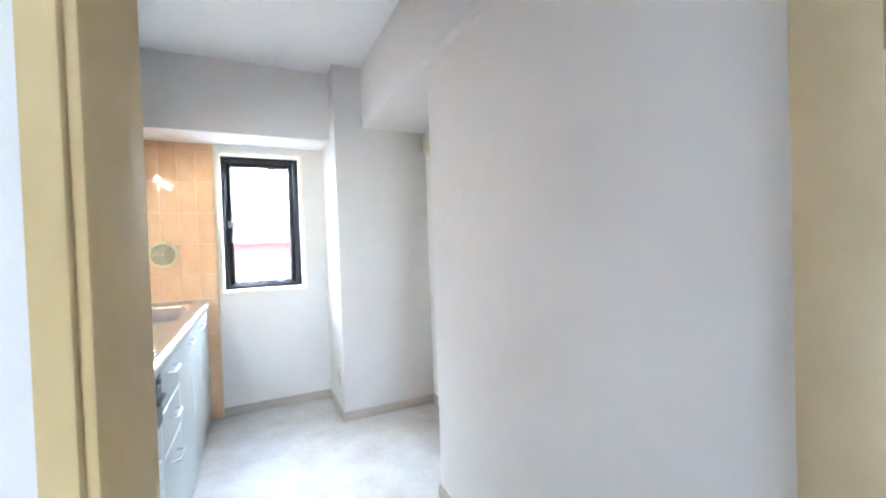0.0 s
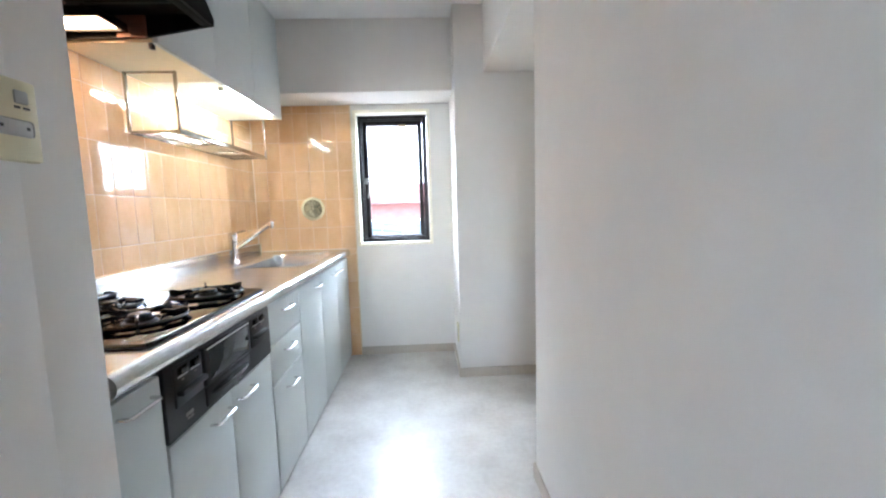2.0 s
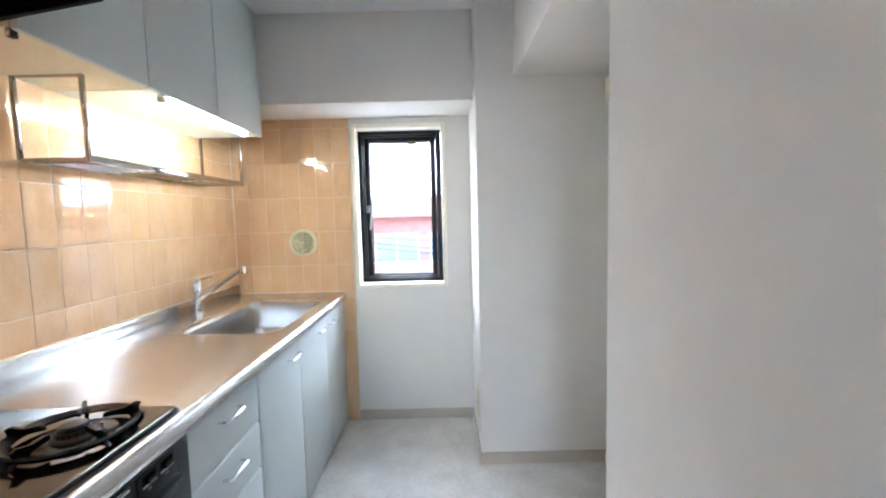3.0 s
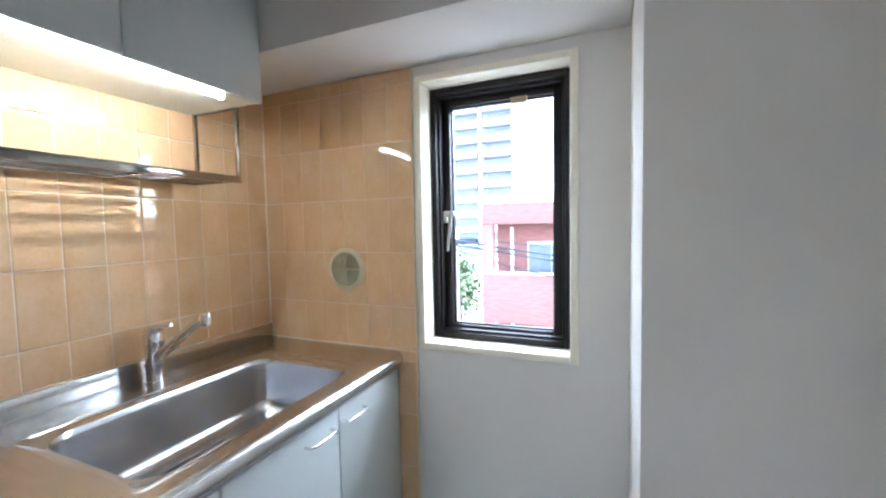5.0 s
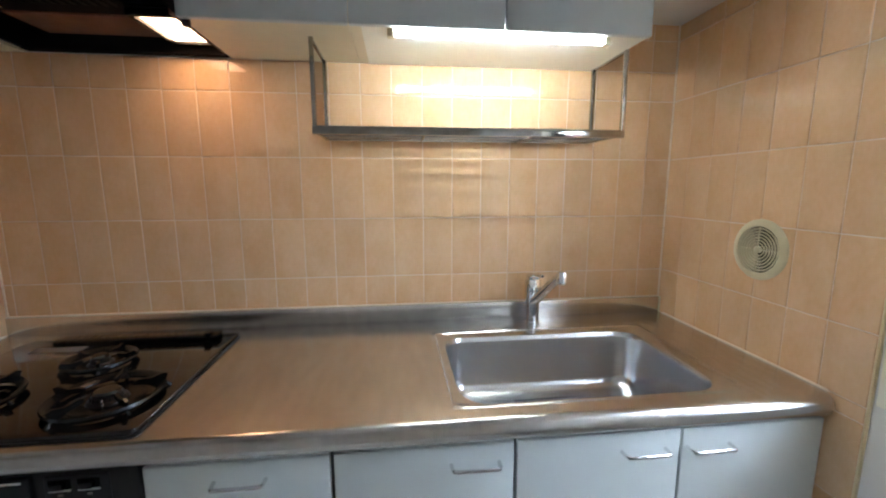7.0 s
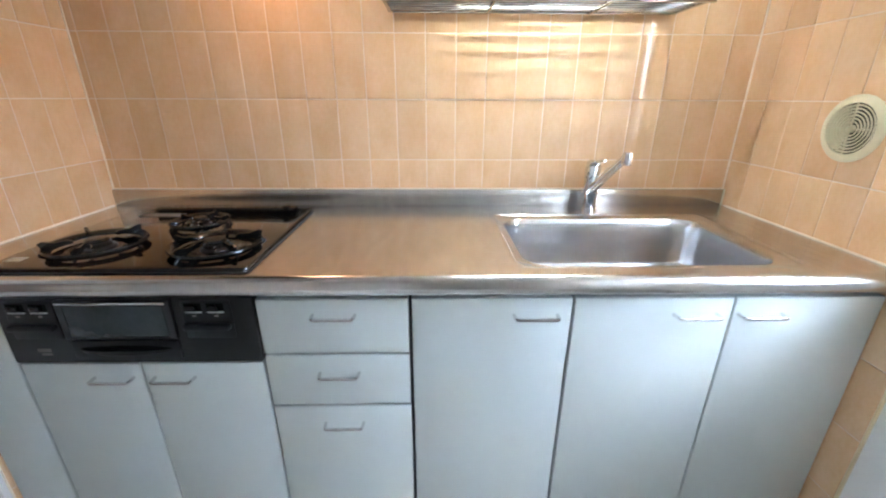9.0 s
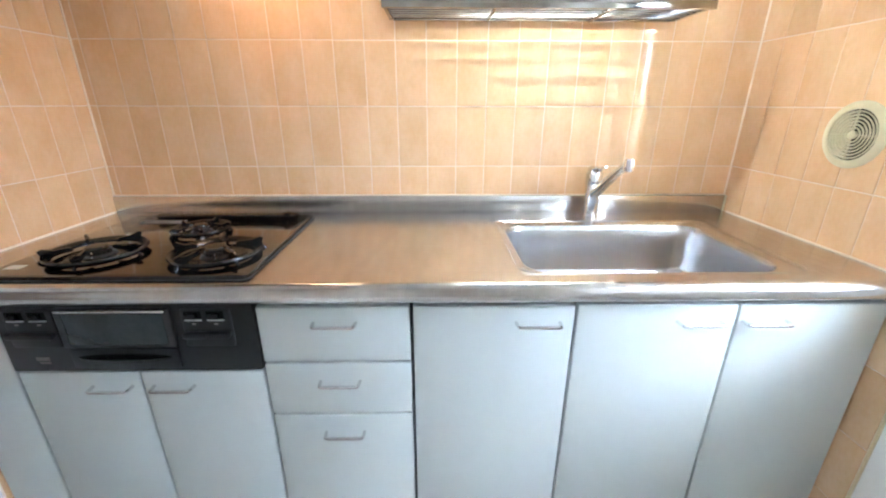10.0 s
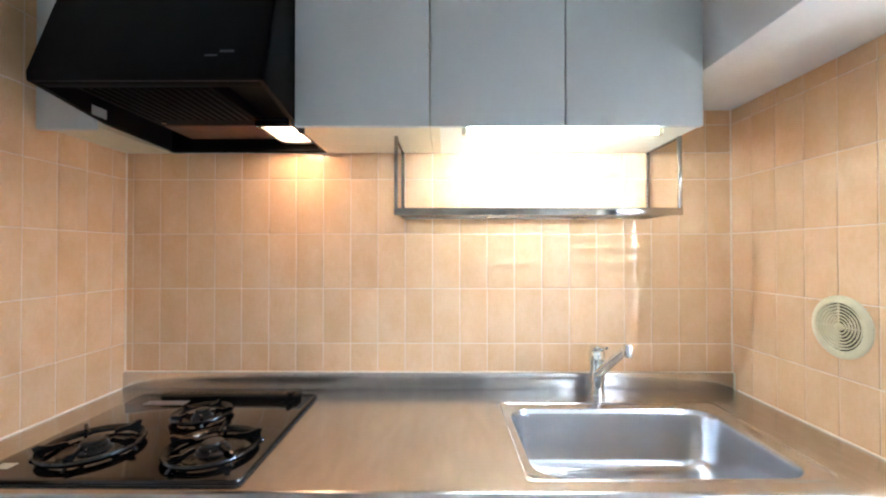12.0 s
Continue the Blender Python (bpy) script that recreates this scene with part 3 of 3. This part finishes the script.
# shell of plates: front, sides, back, and a rim round the open underside
fr = loft([[(0.520, y, 1.703), (0.522, y, 1.724), (0.345, y, H - .004), (0.333, y, H - .004), (0.505, y, 1.724), (0.505, y, 1.703)] for y in (HY0, HY1)], True, True, True)
part("front_plate", fr, HOODBLACK, hood)
for y0 in (HY0, HY1 - .012):
    part("side_plate", extrude_xz(side, y0, y0 + .012), HOODBLACK, hood)
part("inner_shell", box(0.004, 0.480, HY0 + .012, HY1 - .012, 1.738, 1.75), HOODIN, hood)
part("rear_rim", box(0.002, 0.03, HY0, HY1, 1.660, 1.78, 0.002), HOODIN, hood)
part("front_rim", box(0.482, 0.510, HY0 + .012, HY1 - .012, 1.701, 1.714, 0.002), HOODIN, hood)
flt = part("grease_filter", box(0.035, 0.478, 0.25, 0.592, 1.704, 1.7385, 0.003), FILTER, hood)
for k in range(14):
    part("slat", box(0.24, 0.472, 0.267 + .023 * k, 0.279 + .023 * k, 1.700, 1.7045, 0.001), FILTER, flt)
part("filter_frame", box(0.045, 0.185, 0.27, 0.575, 1.698, 1.7045, 0.003), REDBROWN, flt, "reddish metal filter frame")
for y in (0.296, 0.585):
    part("filter_screw", lathe([(0.0, 0), (0.006, 0), (0.006, .006), (0, .008)], Matrix.Translation((0.222, y, 1.6965)), 12), CHROME, flt)
part("rating_label", box(0.310, 0.358, 0.1878, 0.1895, 1.679, 1.706), WHITEMARK, hood, "grey rating label")
bm = box(0.045, 0.255, 0.594, 0.717, 1.696, 1.704, 0.002)
for b in ((0.045, 0.057, 0.594, 0.717), (0.243, 0.255, 0.594, 0.717), (0.057, 0.243, 0.594, 0.606), (0.057, 0.243, 0.705, 0.717)):
    box(*b, 1.678, 1.696, 0.001, bm)
lh = part("lamp_housing", bm, IRON, hood)
part("lamp_lens", box(0.058, 0.242, 0.607, 0.704, 1.686, 1.697, 0.002), BULB, lh, "glowing warm lamp lens")
# the plate's reddish colour puts the bulb's warm light into the paint
part("side_plate_inner", box(0.215, 0.309, 0.7195, 0.7285, 1.664, 1.735, 0.002), REDBROWN, hood, "inner plate coloured reddish brown by the bulb's painted-in glow")
slope = Vector((0.345 - 0.522, 0, H - .004 - 1.724)).normalized()
out = Vector((slope.z, 0, -slope.x))
for dy, dz, wd, hh in ((0.0, 0.0, 0.035, .007), (-0.034, -.012, 0.03, .005)):
    o = Vector((0.522, 0.628 + dy, 1.724)) + slope * (0.056 + dz) + out * 0.0006
    bm = loft([[o + Vector((0, yy, 0)) + slope * ss + out * d for yy, ss in ((0, 0), (wd, 0), (wd, hh), (0, hh))] for d in (0, .001)], True, True, True)
    part("emblem", bm, DIMMARK, hood, "small grey maker's mark")

# ---- hanging dish rack ----
rack = empty("dish_rack", "hanging steel dish rack below the wall cabinets", "dish rack", at=(0.085, 1.475, 1.42))
RX0, RX1, RY0, RY1, RZ = 0.018, 0.215, 1.020, 1.905, 1.420
for y in (RY0, RY1):
    s = 0.0056
    for x in (RX0, RX1):
        part("upright", box(x - s, x + s, y - s, y + s, RZ, CZ + .003, 0.0015), WIRE, rack)
    part("top_bar", box(RX0 + s, RX1 - s, y - .0035, y + .0035, CZ - .0055, CZ + .0025, 0.001), WIRE, rack)
    part("end_bar", box(RX0 + s, RX1 - s, y - s, y + s, RZ - s, RZ + s, 0.0015), WIRE, rack)
part("front_rail", box(RX1 - .0066, RX1 + .0066, RY0 - .0066, RY1 + .0066, RZ - .010, RZ + .012, 0.0015), WIRE, rack)
part("back_rail", box(RX0 - .006, RX0 + .006, RY0 + .006, RY1 - .006, RZ - .006, RZ + .006, 0.0015), WIRE, rack)
for k in range(6):
    x = RX0 + (RX1 - RX0) * (k + 1) / 7
    part("wire", pipe([(x, RY0 + .004, RZ), (x, RY1 - .004, RZ)], 0.0042, 10), WIRE, rack)
for y in (1.32, 1.64):
    part("cross_wire", pipe([(RX0, y, RZ - .006), (RX1, y, RZ - .006)], 0.003, 8), WIRE, rack)

# ---- small fixtures ----
M = pose(0.402, W - .0085, 1.097, 90, 0, 0)
v = empty("wall_vent", "round cream plastic wall vent with ring louvres", "vent", at=(0.402, W, 1.097))
part("flange", lathe([(0.063, 0.0), (0.083, 0.0), (0.083, 0.002), (0.080, 0.0055), (0.068, 0.0095), (0.065, 0.0095), (0.063, 0.008), (0.063, 0.0)], M, 48, None, False), VENTCREAM, v)
# solid disc; its dark colour stands in for shade in the opening
part("backing", lathe([(0.0, 0.0), (0.0635, 0.0), (0.0635, 0.001), (0.0, 0.001)], M, 40), VENTDARK, v, "dark disc painted as the shade behind the louvres")
for k in range(6):
    r = 0.0150 + 0.0080 * k
    part("louvre_ring", lathe([(r - .0006, 0.001), (r + .0008, 0.0066), (r + .0022, 0.0074), (r + .0044, 0.0068), (r + .0046, 0.0056), (r + .0012, 0.001), (r - .0006, 0.001)], M, 40, None, False), VENTCREAM, v)
part("hub", lathe([(0.0, 0.002), (0.010, 0.002), (0.010, 0.0095), (0.006, 0.012), (0.0, 0.0125)], M, 24), VENTCREAM, v)
for a in (0, 90):
    bm = box(-.062, .062, -.0011, .0011, .006, .0096)
    bm.transform(M @ pose(0, 0, 0, 0, 0, a))
    part("spoke", bm, VENTCREAM, v)

ctl = empty("heater_control", "ivory plastic water-heater control on the wall", "control panel", at=(0.7000, -0.21, 1.209))
body = part("body", box(0.6990, 0.7160, -0.2500, -0.1490, 1.1490, 1.2490, 0.004), PANELP, ctl)
part("button", box(0.7150, 0.7185, -0.1800, -0.1630, 1.2190, 1.2350, 0.002), BUTTON, body)
part("rocker", box(0.7150, 0.7190, -0.2070, -0.1610, 1.1790, 1.1990, 0.004), BUTTON, body)
part("print", box(0.7158, 0.7165, -0.1800, -0.1730, 1.2130, 1.2160), DARKMARK, body)
part("print", box(0.7158, 0.7165, -0.1690, -0.1610, 1.2130, 1.2160), DARKMARK, body)
part("mark", box(0.7188, 0.7195, -0.2030, -0.1990, 1.1870, 1.1910), DARKMARK, body)
part("mark", box(0.7188, 0.7195, -0.1710, -0.1670, 1.1870, 1.1910), DARKMARK, body)
part("display", box(0.7155, 0.7165, -0.2350, -0.1970, 1.2150, 1.2330), DARKMARK, body, "small dark display")

o = empty("wall_outlet", "white plastic wall outlet low on the column", "outlet", at=(COL_X, 1.86, 0.26))
part("plate", box(COL_X - .009, COL_X, 1.825, 1.895, 0.20, 0.32, 0.003), PANELP, o)
part("socket", box(COL_X - .011, COL_X - .008, 1.845, 1.875, 0.225, 0.295, 0.002), BUTTON, o)
o = empty("wall_box", "small ivory plastic box high on the recess wall", "wall box", at=(2.018, 1.70, 1.78))
part("cover", box(1.992, 2.018, 1.62, 1.735, 1.735, 1.845, 0.005), PANELP, o)
part("base", box(2.002, 2.018, 1.63, 1.725, 1.715, 1.736, 0.003), PANELP, o)

# ---- outside the window ----
structure("ground", box(-900, 900, -900, 900, -6.3, -6.0), ASPHALT, "grey street level far below", "ground")
bb = empty("brick_building", "low red brick building with ribbon windows across the street", "building", at=(4, 15.5, -6))
X0, X1, Y0 = -2.55, 24.0, 13.5
part("core", box(X0 + .25, X1, Y0 + 1.0, 21, -6, 1.9), BRICK, bb)
part("roof", box(X0 + .1, X1 + .1, Y0 + .2, 21.1, 1.75, 1.88), CONCRETE, bb)
for z0, z1 in ((1.30, 1.95), (-1.90, -0.32), (-5.0, -3.5)):
    wl = part("balcony_wall", box(X0, X1, Y0, Y0 + .22, z0, z1, 0.02), BRICK, bb)
    part("side_wall", box(X0, X0 + .22, Y0 + .22, Y0 + 1.2, z0, z1, 0.02), BRICK, bb)
    part("coping", box(X0 - .03, X1, Y0 - .04, Y0 + .26, z1, z1 + .07, 0.01), CONCRETE, wl)
    part("slab", box(X0 + .2, X1, Y0 + .2, Y0 + 1.0, z0, z0 + .15), CONCRETE, bb)
for zz in (-0.75, -3.9):
    for k in range(12):
        x = -1.25 + 2.0 * k
        wd = part("window", box(x, x + 1.6, Y0 + .93, Y0 + 1.02, zz, zz + 1.45, 0.01), CONCRETE, bb)
        for j in range(2):
            part("pane", box(x + .06 + .76 * j, x + .78 + .76 * j, Y0 + .90, Y0 + .94, zz + .08, zz + 1.38), PANE, wd)
part("post", box(X0 + .02, X0 + .35, Y0 + .02, Y0 + .35, -6, 1.4, 0.01), BRICK, bb)
part("downpipe", pipe([(-1.75, Y0 + .85, 1.2), (-1.75, Y0 + .85, -6)], 0.06, 10), CONCRETE, bb)

tw = empty("apartment_tower", "tall white apartment tower with stacked balconies", "building", at=(-25, 86, -6))
part("body", box(-38.0, -14.5, 82, 100, -6, 62), FARWALL, tw)
for k in range(19):
    z = -3 + 3.05 * k
    for x0, x1 in ((-37.5, -31.2), (-30.2, -24.2), (-22.8, -17.0)):
        part("balcony", box(x0, x1, 80, 82.0, z, z + 1.25, 0.05), FARWALL, tw)
        part("window_band", box(x0 + .4, x1 - .4, 81.93, 82.01, z + 1.25, z + 2.75), FARDARK, tw)
for x in (-30.7, -23.5, -16.6):
    part("fin", box(x - .3, x + .3, 80.2, 82, -6, 61), FARWALL, tw)
hs = empty("low_house", "pale low houses beside the street", "building", at=(-12, 34, -6))
part("wall", box(-17.5, -8.5, 30, 40, -6, -2.2), CONCRETE, hs)
part("roof", box(-17.9, -8.1, 29.6, 40.4, -2.2, -1.9), FARDARK, hs)
for k in range(3):
    part("window", box(-16 + 2.6 * k, -14.4 + 2.6 * k, 29.94, 30.02, -4.4, -3.0), FARDARK, hs)


def tree(x, y, z, h, spread, seed):
    rnd = random.Random(seed)
    ob = empty("tree", "leafy green street tree", "tree", "street trees", at=(x, y, z))
    bm = pipe([(x, y, z), (x + .1, y, z + h * .35), (x, y + .1, z + h * .75)], .16, 8, None, .05)
    for k in range(5):
        a = rnd.uniform(0, 6.28)
        pipe([(x, y, z + h * .4), (x + spread * .4 * math.cos(a), y + spread * .4 * math.sin(a), z + h * .6), (x + spread * .7 * math.cos(a), y + spread * .7 * math.sin(a), z + h * .8)], .06, 6, bm, .02)
    part("trunk", bm, BARK, ob)
    crown, n = bmesh.new(), 0
    for k in range(16):
        c = Vector((rnd.gauss(0, spread * .42), rnd.gauss(0, spread * .42), h * .72 + rnd.gauss(0, h * .13)))
        for j in range(70):
            p = Vector((x, y, z)) + c + Vector([rnd.gauss(0, spread * .2) for q in range(3)])
            d = Vector([rnd.uniform(-1, 1) for q in range(3)]).normalized() * rnd.uniform(.1, .19)
            e = d.cross(Vector([rnd.uniform(-1, 1) for q in range(3)])).normalized() * .09
            crown.faces.new([crown.verts.new(q) for q in (p - d, p + e, p + d, p - e)])
    part("crown", crown, LEAF, ob)


tree(-6.6, 22.0, -6.0, 5.4, 1.5, 3)
tree(-8.6, 25.5, -6.0, 5.8, 1.7, 5)
pl = empty("utility_pole", "grey concrete utility pole with slack cables", "utility pole", at=(-3.9, 14.6, -6))
part("pole", pipe([(-3.9, 14.6, -6), (-3.9, 14.6, 1.1)], 0.15, 14, None, 0.11), CONCRETE, pl)
for k, (z, sag, r) in enumerate(((0.78, .35, .035), (0.68, .45, .022), (0.60, .32, .018), (0.45, .75, .022), (0.92, .25, .016))):
    pts = [(-3.9 + 13 * s, 14.4 - 4.4 * s, z - .5 * s - sag * 4 * s * (1 - s)) for s in (i / 24 for i in range(25))]
    part("cable", pipe(pts, r, 6), CABLE, pl)
part("insulator", box(-4.2, -3.0, 14.3, 14.5, 0.62, 0.82, 0.04), CABLE, pl)

# ---- wall tiles ----
P, G, T = 0.1, 0.0025, 0.006
JOINTS = [0.162 + 0.2 * k for k in range(11)]


def rows_between(z0, z1):
    cuts = [z0] + [z for z in JOINTS if z0 + .008 < z < z1 - .008] + [z1]
    return list(zip(cuts, cuts[1:]))


def cols_between(a, b, first):
    cuts = [a] + [first + P * k for k in range(40) if a + .008 < first + P * k < b - .008] + [b]
    return list(zip(cuts, cuts[1:]))


tile_mesh = {}


def tile(width, height):
    key = (round(width, 4), round(height, 4))
    if key not in tile_mesh:
        w, h = (key[0] - G) / 2, (key[1] - G) / 2
        me = bpy.data.meshes.new("tile")
        # glazed face that falls away softly towards the edges
        bm = loft([[(-w + d, -h + d, z), (w - d, -h + d, z), (w - d, h - d, z), (-w + d, h - d, z)] for d, z in
                   ((0, 0), (0, T - .0008), (.0008, T - .0002), (.0025, T - .00004), (.006, T))], True, False, True)
        bm.to_mesh(me)
        bm.free()
        me.materials.append(TILE)
        me.shade_smooth()
        tile_mesh[key] = me
    return tile_mesh[key]


rnd = random.Random(11)


def lay(wall, cols, rows, place):
    for a, b in cols:
        for z0, z1 in rows:
            ob = new("tile", tile(b - a, z1 - z0))
            ob.parent = wall
            ob.matrix_basis = place((a + b) / 2, (z0 + z1) / 2) @ pose(0, 0, 0, rnd.uniform(-.1, .1), rnd.uniform(-.09, .09), 0)


def grout_bed(wall, b):
    part("grout", box(*b), GROUT, wall)


grout_bed(wall_back, (-0.0078, -0.0013, 0.0, W, 0.80, CZ + .004))
lay(wall_back, cols_between(0.001, W - .008, 0.027), rows_between(0.80, CZ + .004), lambda u, z: pose(-0.006, u, z, 90, 0, 90))
grout_bed(wall_back, (-0.0078, -0.0013, 1.9095, W, CZ + .004, 1.8145))
lay(wall_back, cols_between(1.911, W - .008, 0.027), rows_between(CZ + .004, 1.815), lambda u, z: pose(-0.006, u, z, 90, 0, 90))
grout_bed(wall_stove, (0.0, 0.632, -0.0078, -0.0013, 0.0, H))
lay(wall_stove, cols_between(0.001, 0.632, 0.06), rows_between(0.80, H), lambda u, z: pose(u, -0.006, z, 90, 0, 180))
lay(wall_stove, [(0.56, 0.632)], rows_between(0.0, 0.80), lambda u, z: pose(u, -0.006, z, 90, 0, 180))
grout_bed(wall_window, (0.0, 0.694, W - .0058, W - .0002, 0.0, 1.814))
lay(wall_window, cols_between(0.001, 0.694, 0.094), rows_between(0.80, 1.815), lambda u, z: pose(u, W - .002, z, 90, 0, 0))
lay(wall_window, [(0.594, 0.694)], rows_between(0.0, 0.80), lambda u, z: pose(u, W - .002, z, 90, 0, 0))
part("edge_trim", box(0.6945, 0.6995, W - .0085, W, 0.0, 1.814, 0.001), TRIM, wall_window)
part("corner_joint", box(-0.001, 0.004, 0.0005, 0.0045, 0.86, CZ), GROUT, wall_back)
part("corner_joint", box(-0.001, 0.004, W - .0125, W - .0083, 0.86, 1.814), GROUT, wall_back)
